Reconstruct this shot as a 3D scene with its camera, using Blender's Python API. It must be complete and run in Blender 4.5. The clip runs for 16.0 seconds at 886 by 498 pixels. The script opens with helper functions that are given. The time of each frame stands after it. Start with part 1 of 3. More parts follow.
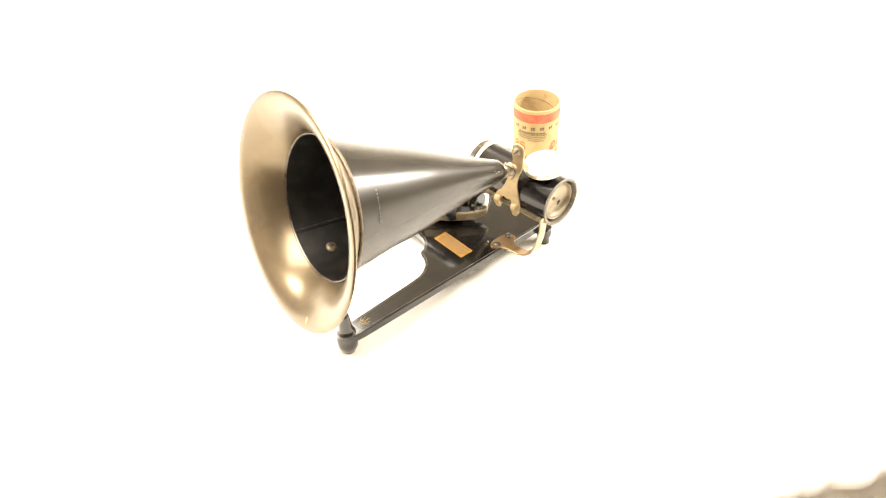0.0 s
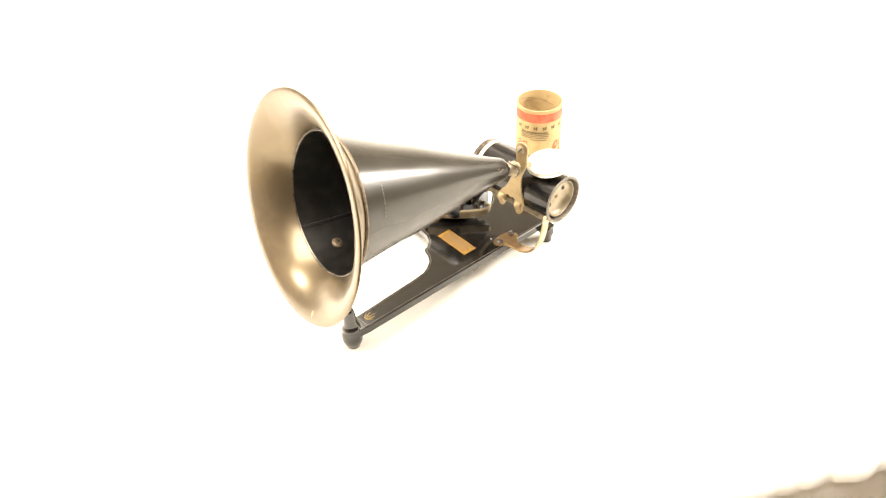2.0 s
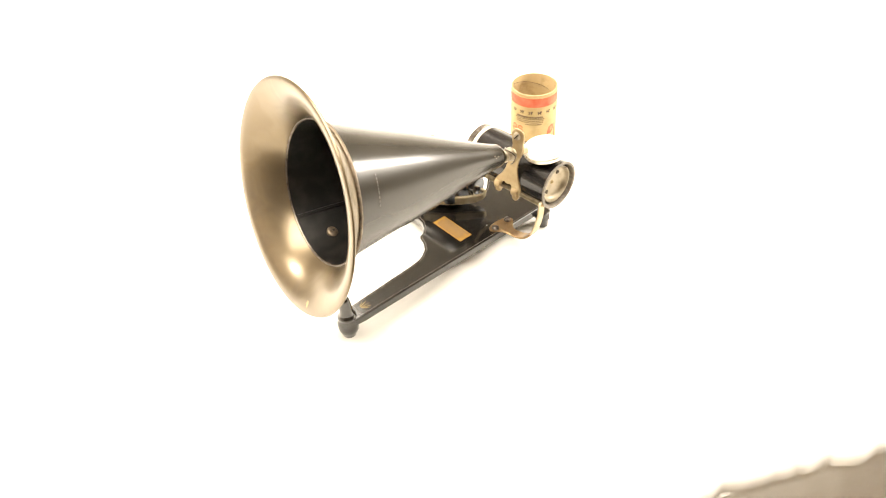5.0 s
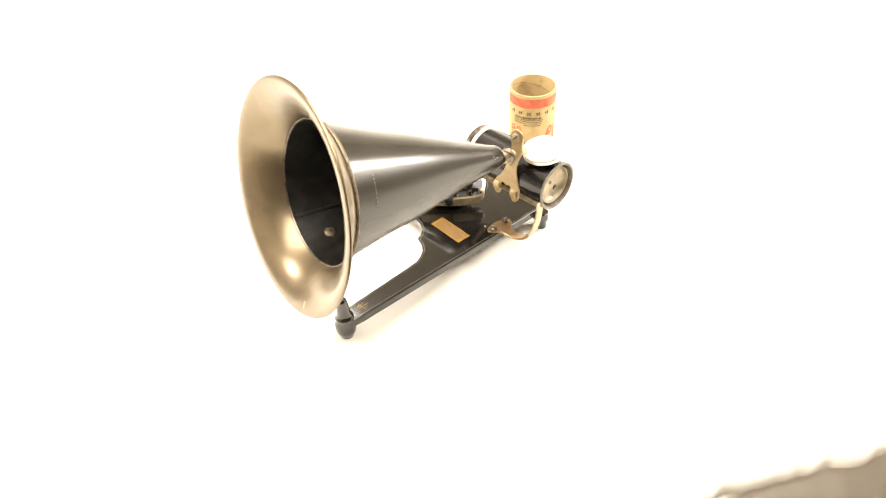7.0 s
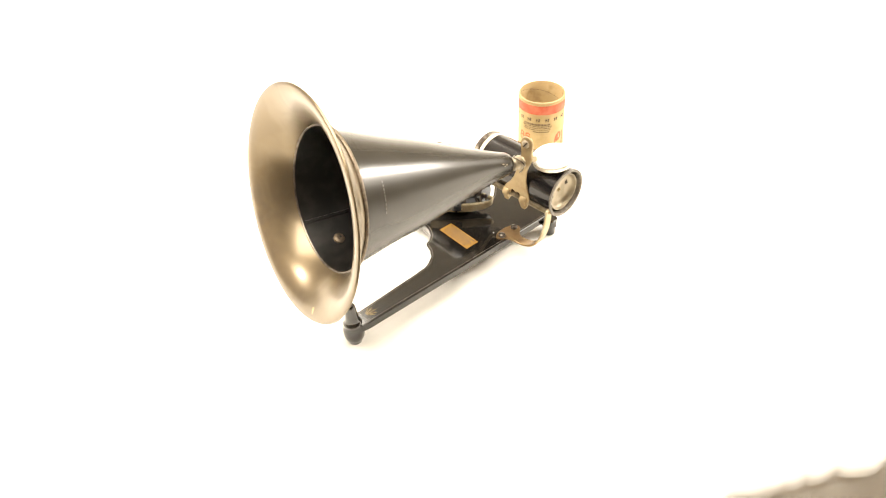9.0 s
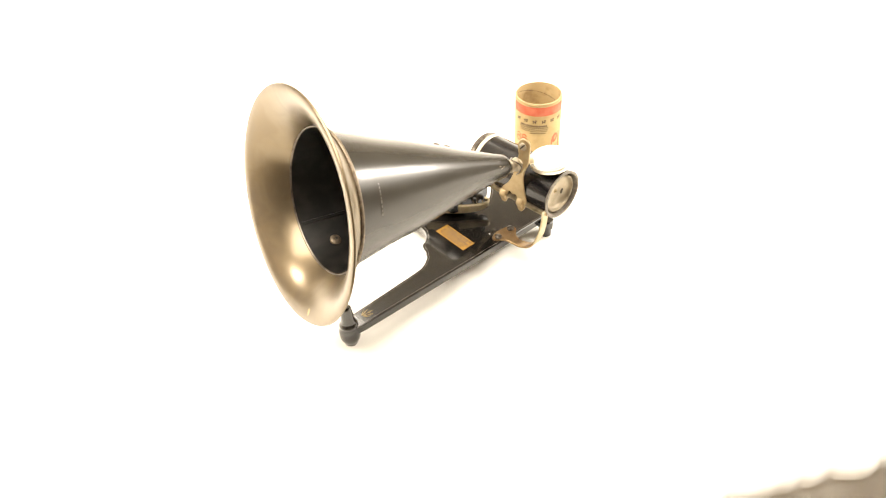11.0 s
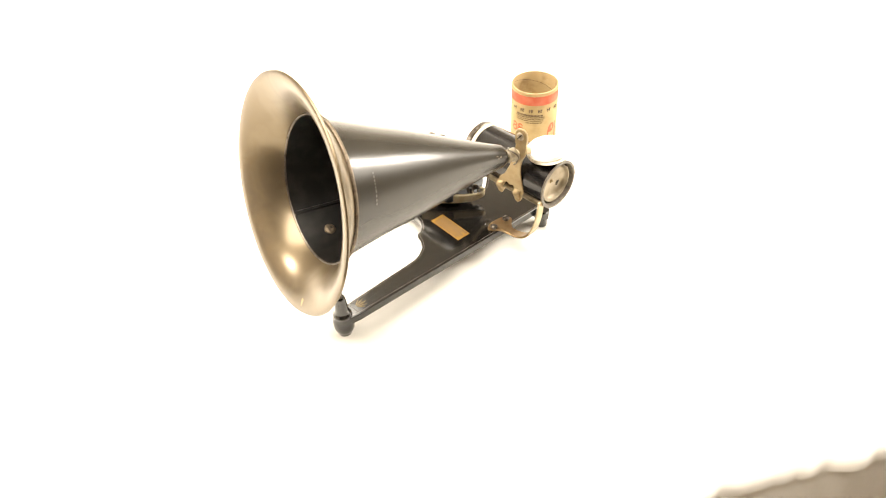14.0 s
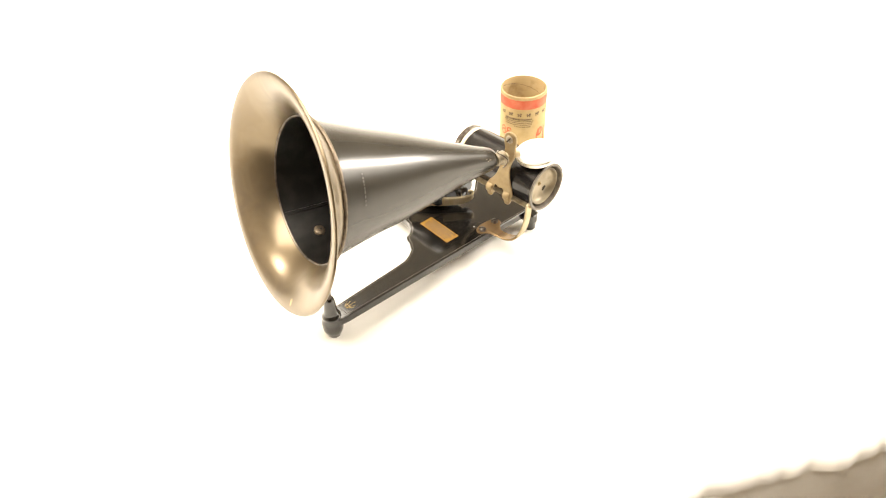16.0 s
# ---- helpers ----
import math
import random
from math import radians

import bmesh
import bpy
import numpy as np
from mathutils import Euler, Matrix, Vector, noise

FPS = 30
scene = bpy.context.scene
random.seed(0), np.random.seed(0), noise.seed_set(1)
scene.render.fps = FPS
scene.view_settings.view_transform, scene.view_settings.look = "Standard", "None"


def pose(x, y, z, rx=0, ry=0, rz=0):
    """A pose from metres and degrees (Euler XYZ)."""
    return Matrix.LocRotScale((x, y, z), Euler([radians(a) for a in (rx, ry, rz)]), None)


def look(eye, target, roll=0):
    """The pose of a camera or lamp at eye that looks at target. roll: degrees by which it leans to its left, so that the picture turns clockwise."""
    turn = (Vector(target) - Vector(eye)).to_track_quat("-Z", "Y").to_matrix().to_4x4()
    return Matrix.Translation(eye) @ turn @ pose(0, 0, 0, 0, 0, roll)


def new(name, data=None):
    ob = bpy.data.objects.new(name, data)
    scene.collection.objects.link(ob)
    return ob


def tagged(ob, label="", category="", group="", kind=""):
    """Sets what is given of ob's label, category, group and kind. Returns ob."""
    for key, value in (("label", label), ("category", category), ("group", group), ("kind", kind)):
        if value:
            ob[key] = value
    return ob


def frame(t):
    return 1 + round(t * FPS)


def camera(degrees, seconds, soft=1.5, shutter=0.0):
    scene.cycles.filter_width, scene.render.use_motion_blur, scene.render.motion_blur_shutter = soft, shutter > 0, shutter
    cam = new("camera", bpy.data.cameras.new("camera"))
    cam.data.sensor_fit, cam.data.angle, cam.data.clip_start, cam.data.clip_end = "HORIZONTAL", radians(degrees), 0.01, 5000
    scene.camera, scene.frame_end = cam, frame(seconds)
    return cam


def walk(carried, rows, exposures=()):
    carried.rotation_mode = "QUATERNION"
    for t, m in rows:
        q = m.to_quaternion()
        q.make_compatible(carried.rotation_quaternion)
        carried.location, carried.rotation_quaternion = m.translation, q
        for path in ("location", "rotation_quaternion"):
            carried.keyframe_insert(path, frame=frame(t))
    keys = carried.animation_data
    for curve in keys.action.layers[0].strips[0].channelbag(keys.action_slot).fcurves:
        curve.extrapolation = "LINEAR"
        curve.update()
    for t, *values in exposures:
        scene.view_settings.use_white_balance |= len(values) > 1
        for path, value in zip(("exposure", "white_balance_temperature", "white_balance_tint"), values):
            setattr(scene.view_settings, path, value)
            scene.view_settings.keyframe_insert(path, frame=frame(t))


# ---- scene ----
# The camera: a hand-held phone a good half metre from the machine.
ROWS = [
    (0, (0.43766, -0.58179, 0.64504), (-0.06897, -0.11567, 0.06533), -2.889),
    (0.5, (0.43768, -0.58270, 0.64445), (-0.07037, -0.11727, 0.06543), -2.971),
    (1, (0.43879, -0.58414, 0.64288), (-0.07037, -0.11920, 0.06445), -2.946),
    (1.5, (0.44224, -0.58868, 0.64295), (-0.06703, -0.12354, 0.06479), -2.912),
    (2, (0.44698, -0.59398, 0.64543), (-0.06353, -0.12648, 0.07025), -2.849),
    (2.5, (0.44782, -0.59470, 0.64488), (-0.06258, -0.12859, 0.06849), -2.826),
    (3, (0.44613, -0.59289, 0.64499), (-0.06221, -0.12687, 0.06670), -2.986),
    (3.5, (0.44453, -0.59073, 0.64521), (-0.05868, -0.12545, 0.06186), -3.132),
    (4, (0.44236, -0.58867, 0.64707), (-0.05839, -0.12662, 0.05905), -3.214),
    (6.5, (0.44372, -0.58541, 0.64456), (-0.05554, -0.12606, 0.05318), -3.495),
    (7, (0.44382, -0.58467, 0.64247), (-0.05752, -0.12310, 0.05458), -3.363),
    (7.5, (0.44209, -0.58513, 0.64138), (-0.06281, -0.12602, 0.05461), -3.400),
    (8, (0.44246, -0.58351, 0.64319), (-0.06406, -0.12302, 0.05891), -3.487),
    (8.5, (0.44261, -0.58297, 0.64376), (-0.06485, -0.12222, 0.06050), -3.518),
    (9, (0.44250, -0.58447, 0.64518), (-0.06650, -0.12687, 0.06078), -3.521),
    (11.5, (0.44164, -0.58159, 0.64632), (-0.06293, -0.12067, 0.06069), -3.066),
    (12, (0.44364, -0.58007, 0.64611), (-0.05903, -0.11781, 0.05991), -2.973),
    (12.5, (0.44268, -0.57784, 0.64074), (-0.06011, -0.11460, 0.05541), -3.081),
    (13, (0.44103, -0.57855, 0.63757), (-0.06164, -0.11609, 0.05152), -3.147),
    (13.5, (0.44101, -0.57886, 0.64039), (-0.06154, -0.12073, 0.05085), -3.031),
    (14, (0.43984, -0.57867, 0.64146), (-0.05938, -0.12093, 0.04880), -2.843),
    (14.5, (0.44046, -0.57882, 0.64021), (-0.05861, -0.12038, 0.04796), -2.686),
    (15, (0.44292, -0.57921, 0.64264), (-0.05396, -0.11711, 0.05140), -2.461),
    (15.5, (0.44566, -0.58060, 0.64076), (-0.04941, -0.11415, 0.05141), -2.170),
    (16, (0.44656, -0.58270, 0.63986), (-0.04910, -0.11357, 0.05314), -2.152),
]
cam = camera(56.8, 16.0, soft=1.2)
walk(cam, [(t, look(eye, target, roll)) for t, eye, target, roll in ROWS], exposures=[(0, 0.42), (4, 0.28), (9, 0.14), (12, 0.07), (16, 0.01)])

# ---- light ----
world = bpy.data.worlds.new("room_air")
scene.world = world
world.use_nodes = True
world.node_tree.nodes["Background"].inputs[0].default_value = (1.0, 0.9, 0.76, 1)
world.node_tree.nodes["Background"].inputs[1].default_value = 0.12


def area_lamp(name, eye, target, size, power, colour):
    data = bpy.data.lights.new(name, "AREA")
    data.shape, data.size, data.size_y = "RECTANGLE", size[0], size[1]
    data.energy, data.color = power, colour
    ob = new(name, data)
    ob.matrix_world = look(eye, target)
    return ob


def globe_lamp(name, eye, radius, power, colour):
    data = bpy.data.lights.new(name, "POINT")
    data.shadow_soft_size, data.energy, data.color = radius, power, colour
    ob = new(name, data)
    ob.location = eye
    return ob


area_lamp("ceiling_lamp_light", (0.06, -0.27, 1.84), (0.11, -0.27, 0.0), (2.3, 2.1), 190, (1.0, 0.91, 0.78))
# unseen fill, added to brighten the ceiling that the bed's arm mirrors
globe_lamp("ceiling_fill_light", (-1.30, 0.45, 1.50), 0.12, 10, (1.0, 0.91, 0.78))
globe_lamp("front_lamp_light", (-0.96, -0.83, 0.74), 0.062, 34, (1.0, 0.90, 0.76))
globe_lamp("back_lamp_light", (0.34, 0.92, 0.62), 0.09, 36, (1.0, 0.91, 0.79))
# unseen fill from the right, added to lift the shade beside the bed's arm
area_lamp("side_fill_light", (0.78, 1.12, 0.98), (-0.02, -0.12, 0.05), (0.9, 1.0), 27, (1.0, 0.92, 0.80))


# ---- materials ----
def material(name, colour, rough=0.5, metal=0.0, coat=0.0):
    m = bpy.data.materials.new(name)
    m.use_nodes = True
    b = m.node_tree.nodes["Principled BSDF"]
    b.inputs["Base Color"].default_value = (*colour, 1)
    b.inputs["Roughness"].default_value = rough
    b.inputs["Metallic"].default_value = metal
    b.inputs["Coat Weight"].default_value = coat
    b.inputs["Coat Roughness"].default_value = 0.08
    return m, m.node_tree, b


def worn(name, colour, second, rough=(0.2, 0.4), metal=0.0, coat=0.0, scale=60.0, fine=900.0, bump=0.1, spread=(0.42, 0.66), stretch=(1, 1, 1), detail=6.0, gloss=0.5):
    """Two-scale noise mixes two colours and two degrees of gloss; fine grain gives relief."""
    m, tree, b = material(name, colour, rough[0], metal, coat)
    n, l = tree.nodes, tree.links
    co = n.new("ShaderNodeTexCoord")
    mp = n.new("ShaderNodeMapping")
    mp.inputs["Scale"].default_value = stretch
    l.new(co.outputs["Object"], mp.inputs["Vector"])
    a = n.new("ShaderNodeTexNoise")
    a.inputs["Scale"].default_value, a.inputs["Detail"].default_value = scale, detail
    c = n.new("ShaderNodeTexNoise")
    c.inputs["Scale"].default_value, c.inputs["Detail"].default_value = fine, 3.0
    for t in (a, c):
        l.new(mp.outputs[0], t.inputs["Vector"])
    ramp = n.new("ShaderNodeMapRange")
    ramp.inputs[1].default_value, ramp.inputs[2].default_value = spread
    l.new(a.outputs["Fac"], ramp.inputs[0])
    mix = n.new("ShaderNodeMix")
    mix.data_type = "RGBA"
    mix.inputs["A"].default_value, mix.inputs["B"].default_value = (*colour, 1), (*second, 1)
    l.new(ramp.outputs[0], mix.inputs["Factor"])
    l.new(mix.outputs["Result"], b.inputs["Base Color"])
    r = n.new("ShaderNodeMapRange")
    r.inputs[1].default_value, r.inputs[2].default_value = 0.3, 0.7
    r.inputs[3].default_value, r.inputs[4].default_value = rough
    l.new(c.outputs["Fac"], r.inputs[0])
    l.new(r.outputs[0], b.inputs["Roughness"])
    if bump:
        bp = n.new("ShaderNodeBump")
        bp.inputs["Strength"].default_value, bp.inputs["Distance"].default_value = bump, 0.0006
        l.new(c.outputs["Fac"], bp.inputs["Height"])
        l.new(bp.outputs[0], b.inputs["Normal"])
    b.inputs["Specular IOR Level"].default_value = gloss
    return m


ENAMEL = worn("black_enamel", (0.0045, 0.004, 0.0035), (0.009, 0.0078, 0.0065), (0.09, 0.15), coat=0.75, scale=45, bump=0.03, gloss=0.4)
HORN_BLACK = worn("horn_black_lacquer", (0.024, 0.0215, 0.0175), (0.033, 0.030, 0.024), (0.22, 0.255), gloss=0.43, scale=14, fine=26, bump=0.0, spread=(0.1, 0.9), detail=1.0)
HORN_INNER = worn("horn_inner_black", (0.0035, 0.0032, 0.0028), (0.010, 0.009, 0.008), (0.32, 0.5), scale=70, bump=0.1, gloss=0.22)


def tarnished_bell():
    """Old plated brass: tan metal with grey-violet clouds and sharp-edged brighter patches under a thin lacquer."""
    m, tree, b = material("aged_brass_nickel", (0.15, 0.115, 0.075), 0.3, 0.8, 0.22)
    n, l = tree.nodes, tree.links
    co = n.new("ShaderNodeTexCoord")

    def field(scale, detail, lo, hi, twist=0.0):
        t = n.new("ShaderNodeTexNoise")
        t.inputs["Scale"].default_value, t.inputs["Detail"].default_value, t.inputs["Distortion"].default_value = scale, detail, twist
        l.new(co.outputs["Object"], t.inputs["Vector"])
        r = n.new("ShaderNodeMapRange")
        r.inputs[1].default_value, r.inputs[2].default_value = lo, hi
        l.new(t.outputs["Fac"], r.inputs[0])
        return r.outputs[0]

    def mix(fac, a, c):
        x = n.new("ShaderNodeMix")
        x.data_type = "RGBA"
        l.new(fac, x.inputs["Factor"])
        for slot, v in (("A", a), ("B", c)):
            if isinstance(v, tuple):
                x.inputs[slot].default_value = (*v, 1)
            else:
                l.new(v, x.inputs[slot])
        return x.outputs["Result"]
    clouds = field(9.0, 3.0, 0.36, 0.66, 0.6)
    patches = field(38.0, 2.0, 0.42, 0.72, 0.9)
    tone = mix(clouds, (0.146, 0.112, 0.067), (0.132, 0.106, 0.072))
    l.new(mix(patches, tone, (0.160, 0.125, 0.078)), b.inputs["Base Color"])
    r = n.new("ShaderNodeMapRange")
    r.inputs[3].default_value, r.inputs[4].default_value = 0.32, 0.28
    l.new(patches, r.inputs[0])
    l.new(r.outputs[0], b.inputs["Roughness"])
    return m


BELL = tarnished_bell()
BRASS = worn("worn_brass", (0.335, 0.255, 0.142), (0.26, 0.188, 0.098), (0.38, 0.52), metal=0.65, scale=90, bump=0.08)
BROWN_BRASS = worn("tarnished_brass", (0.25, 0.168, 0.085), (0.18, 0.115, 0.058), (0.30, 0.45), metal=0.85, scale=110, bump=0.08)
NICKEL = worn("dull_nickel", (0.66, 0.62, 0.54), (0.50, 0.45, 0.36), (0.22, 0.40), metal=0.95, scale=120, bump=0.06)
DISC_METAL = worn("dull_plated_disc", (0.33, 0.285, 0.21), (0.24, 0.20, 0.14), (0.38, 0.5), metal=0.7, scale=80, bump=0.06)
WHITE_PAINT = worn("white_paint", (0.84, 0.82, 0.78), (0.78, 0.76, 0.72), (0.3, 0.4), scale=120, bump=0.03)
THREAD = worn("worn_thread_metal", (0.22, 0.185, 0.125), (0.15, 0.12, 0.08), (0.32, 0.45), metal=0.9, scale=200, bump=0.03)
PALE_BRASS = worn("pale_cream_brass", (0.39, 0.33, 0.22), (0.31, 0.25, 0.15), (0.35, 0.5), metal=0.7, scale=110, bump=0.08)
SHEEN_NICKEL = worn("painted_sheen_nickel", (0.88, 0.87, 0.84), (0.82, 0.80, 0.76), (0.35, 0.5), metal=0.5, scale=100, bump=0.03)
STEEL = worn("dark_steel", (0.14, 0.12, 0.10), (0.07, 0.06, 0.05), (0.25, 0.4), metal=0.9, scale=200, bump=0.05)
WAX = worn("black_wax", (0.005, 0.0045, 0.005), (0.010, 0.009, 0.0085), (0.12, 0.17), scale=50, fine=1200, bump=0.02)
WAX_RIM = worn("grey_worn_wax_edge", (0.10, 0.086, 0.068), (0.16, 0.135, 0.105), (0.4, 0.6), scale=300, bump=0.2)
PAPER = worn("aged_cream_paper", (0.40, 0.29, 0.130), (0.32, 0.225, 0.095), (0.7, 0.85), scale=60, bump=0.15)
CARD = worn("tan_cardboard", (0.34, 0.245, 0.118), (0.20, 0.13, 0.058), (0.75, 0.9), scale=70, bump=0.2, spread=(0.5, 0.75))
RED = worn("faded_red_print", (0.42, 0.070, 0.030), (0.45, 0.12, 0.06), (0.65, 0.8), scale=90, bump=0.1)
INK = worn("black_print", (0.05, 0.035, 0.025), (0.12, 0.08, 0.05), (0.7, 0.8), scale=400, bump=0.05)
GOLD = worn("gold_transfer", (0.27, 0.142, 0.018), (0.18, 0.092, 0.012), (0.4, 0.55), metal=0.4, scale=300, bump=0.05)
LEAF_GOLD = worn("bright_gold_leaf", (0.72, 0.50, 0.16), (0.60, 0.40, 0.12), (0.4, 0.5), metal=0.2, scale=300, bump=0.02)
STRIPE = worn("faded_gold_line", (0.30, 0.27, 0.23), (0.18, 0.16, 0.135), (0.4, 0.5), metal=0.3, scale=200, bump=0.02)
RUBBED = worn("rubbed_gold_print", (0.035, 0.030, 0.022), (0.075, 0.06, 0.04), (0.35, 0.5), scale=500, bump=0.02)
IVORY = worn("cream_collar", (0.72, 0.62, 0.44), (0.60, 0.50, 0.33), (0.35, 0.5), scale=120, bump=0.05)
RIVET_METAL = worn("dull_brown_rivet", (0.16, 0.125, 0.085), (0.09, 0.07, 0.048), (0.42, 0.6), metal=0.6, scale=300, bump=0.1)
LIP_GLINT = worn("painted_glint_brass", (0.40, 0.32, 0.16), (0.30, 0.235, 0.12), (0.35, 0.5), metal=0.6, scale=200, bump=0.02)
HOLE_SHADE = material("painted_hole_shade", (0.02, 0.015, 0.01), 0.8)[0]
CLOTH = worn("white_cotton_cloth", (0.90, 0.885, 0.85), (0.87, 0.855, 0.81), (0.8, 0.95), scale=25, fine=1500, bump=0.25)
CEILING = worn("white_ceiling_paint", (0.80, 0.77, 0.71), (0.76, 0.73, 0.67), (0.8, 0.95), scale=3, fine=200, bump=0.1)
PAINT = worn("tan_wall_paint", (0.17, 0.145, 0.118), (0.20, 0.17, 0.138), (0.8, 0.95), scale=3, fine=200, bump=0.1)
BOUNCE_PAINT = worn("pale_bounce_paint", (0.55, 0.50, 0.43), (0.59, 0.54, 0.47), (0.8, 0.95), scale=3, fine=200, bump=0.1)
FLOOR = worn("brown_floor_boards", (0.11, 0.082, 0.056), (0.14, 0.105, 0.072), (0.4, 0.6), scale=4, fine=60, bump=0.2, stretch=(1, 8, 1))
WOOD = worn("table_wood", (0.30, 0.19, 0.10), (0.22, 0.13, 0.07), (0.4, 0.55), scale=12, fine=150, bump=0.2, stretch=(1, 10, 1))


# ---- mesh tools ----
def part(name, bm, mat, parent=None, label="", smooth=True, angle=35):
    bmesh.ops.recalc_face_normals(bm, faces=bm.faces)
    me = bpy.data.meshes.new(name)
    for f in bm.faces:
        f.smooth = smooth
    for e in bm.edges:
        e.smooth = not (len(e.link_faces) == 2 and e.calc_face_angle(0) > radians(angle))
    bm.to_mesh(me)
    bm.free()
    me.materials.append(mat)
    ob = new(name, me)
    if parent is not None:
        ob.parent = parent
    if label:
        tagged(ob, label)
    return ob


def axes(origin, along):
    """A frame whose z runs along the given way."""
    return Matrix.Translation(origin) @ Vector(along).to_track_quat("Z", "Y").to_matrix().to_4x4()


def lathe(profile, m=None, seg=64, closed=False, bm=None):
    """Turn a profile of (radius, height) round z."""
    bm = bm or bmesh.new()
    m = m or Matrix()
    rings = []
    for r, z in profile:
        if r < 1e-6:
            rings.append([bm.verts.new(m @ Vector((0, 0, z)))])
        else:
            rings.append([bm.verts.new(m @ Vector((r * math.cos(2 * math.pi * i / seg), r * math.sin(2 * math.pi * i / seg), z))) for i in range(seg)])
    pairs = list(zip(rings, rings[1:] + (rings[:1] if closed else [])))
    if not closed:
        pairs = pairs[:len(rings) - 1]
    for a, b in pairs:
        for i in range(seg):
            j = (i + 1) % seg
            if len(a) == 1 and len(b) == 1:
                continue
            if len(a) == 1:
                bm.faces.new((a[0], b[j], b[i]))
            elif len(b) == 1:
                bm.faces.new((a[i], a[j], b[0]))
            else:
                bm.faces.new((a[i], a[j], b[j], b[i]))
    return bm


def smooth_path(points, steps=6):
    """Catmull-Rom through the points."""
    p = [Vector(q) for q in points]
    p = [2 * p[0] - p[1]] + p + [2 * p[-1] - p[-2]]
    out = []
    for i in range(1, len(p) - 2):
        for k in range(steps):
            t = k / steps
            a, b, c, d = p[i - 1:i + 3]
            out.append(0.5 * (2 * b + (c - a) * t + (2 * a - 5 * b + 4 * c - d) * t * t + (3 * b - a - 3 * c + d) * t ** 3))
    return out + [p[-2]]


def tube(points, radius, seg=12, bm=None, cap=True):
    """A round rod along a path; radius may be one number or one per point."""
    bm = bm or bmesh.new()
    pts = [Vector(q) for q in points]
    rad = radius if isinstance(radius, (list, tuple)) else [radius] * len(pts)
    rings, ref = [], None
    for i, p in enumerate(pts):
        t = (pts[min(i + 1, len(pts) - 1)] - pts[max(i - 1, 0)]).normalized()
        if ref is None:
            ref = t.orthogonal().normalized()
        ref = (ref - t * ref.dot(t)).normalized()
        w = t.cross(ref)
        rings.append([bm.verts.new(p + rad[i] * (math.cos(2 * math.pi * k / seg) * ref + math.sin(2 * math.pi * k / seg) * w)) for k in range(seg)])
    for a, b in zip(rings, rings[1:]):
        for k in range(seg):
            bm.faces.new((a[k], a[(k + 1) % seg], b[(k + 1) % seg], b[k]))
    if cap:
        bm.faces.new(rings[0])
        bm.faces.new(rings[-1])
    return bm


def strap(points, widths, thick, across, bm=None):
    """A flat bar along a path; `across` is the way of its width."""
    bm = bm or bmesh.new()
    pts = [Vector(q) for q in points]
    rings = []
    for i, p in enumerate(pts):
        t = (pts[min(i + 1, len(pts) - 1)] - pts[max(i - 1, 0)]).normalized()
        a = Vector(across)
        a = (a - t * a.dot(t)).normalized()
        n = t.cross(a)
        w = widths[i] / 2
        c = min(thick * 0.3, w * 0.5)
        ring = [(-w, -thick / 2 + c), (-w + c, -thick / 2), (w - c, -thick / 2), (w, -thick / 2 + c), (w, thick / 2 - c), (w - c, thick / 2), (-w + c, thick / 2), (-w, thick / 2 - c)]
        rings.append([bm.verts.new(p + a * u + n * v) for u, v in ring])
    for a, b in zip(rings, rings[1:]):
        for k in range(8):
            bm.faces.new((a[k], a[(k + 1) % 8], b[(k + 1) % 8], b[k]))
    bm.faces.new(rings[0])
    bm.faces.new(rings[-1])
    return bm


def slab(outline, low, high, m=None, bevel=0.0008, bm=None, holes=()):
    """A plate: an outline in xy from z low to z high, its edges bevelled."""
    bm = bm or bmesh.new()
    m = m or Matrix()
    n = len(outline)
    area = sum(outline[i][0] * outline[(i + 1) % n][1] - outline[(i + 1) % n][0] * outline[i][1] for i in range(n))
    pts = [Vector((x, y)) for x, y in (outline if area > 0 else outline[::-1])]

    def inset(d):
        out = []
        for i in range(n):
            a, b, c = pts[i - 1], pts[i], pts[(i + 1) % n]
            e, f = (b - a).normalized(), (c - b).normalized()
            u, v = Vector((-e.y, e.x)), Vector((-f.y, f.x))
            k = (u + v)
            k = k / max(k.length_squared, 0.4) * 2
            out.append(b + k * d)
        return out
    rings = []
    for d, z in ((bevel, low), (0, low + bevel), (0, high - bevel), (bevel, high)):
        rings.append([bm.verts.new(m @ Vector((p.x, p.y, z))) for p in inset(d)])
    for a, b in zip(rings, rings[1:]):
        for i in range(n):
            j = (i + 1) % n
            bm.faces.new((a[i], a[j], b[j], b[i]))
    for ring in (rings[0], rings[-1]):
        f = bm.faces.new(ring)
        f.normal_update()
        bmesh.ops.triangulate(bm, faces=[f])
    return bm


def rounded(points, steps=4):
    """A closed smooth outline through xy points."""
    p = [Vector((x, y, 0)) for x, y in points]
    n = len(p)
    out = []
    for i in range(n):
        a, b, c, d = p[i - 1], p[i], p[(i + 1) % n], p[(i + 2) % n]
        for k in range(steps):
            t = k / steps
            q = 0.5 * (2 * b + (c - a) * t + (2 * a - 5 * b + 4 * c - d) * t * t + (3 * b - a - 3 * c + d) * t ** 3)
            out.append((q.x, q.y))
    return out


def empty(name, m, label, category, parent=None):
    ob = new(name)
    ob.matrix_world = m
    ob.empty_display_size = 0.02
    return tagged(ob, label, category)


def mm(*v):
    return tuple(a * 0.001 for a in v)


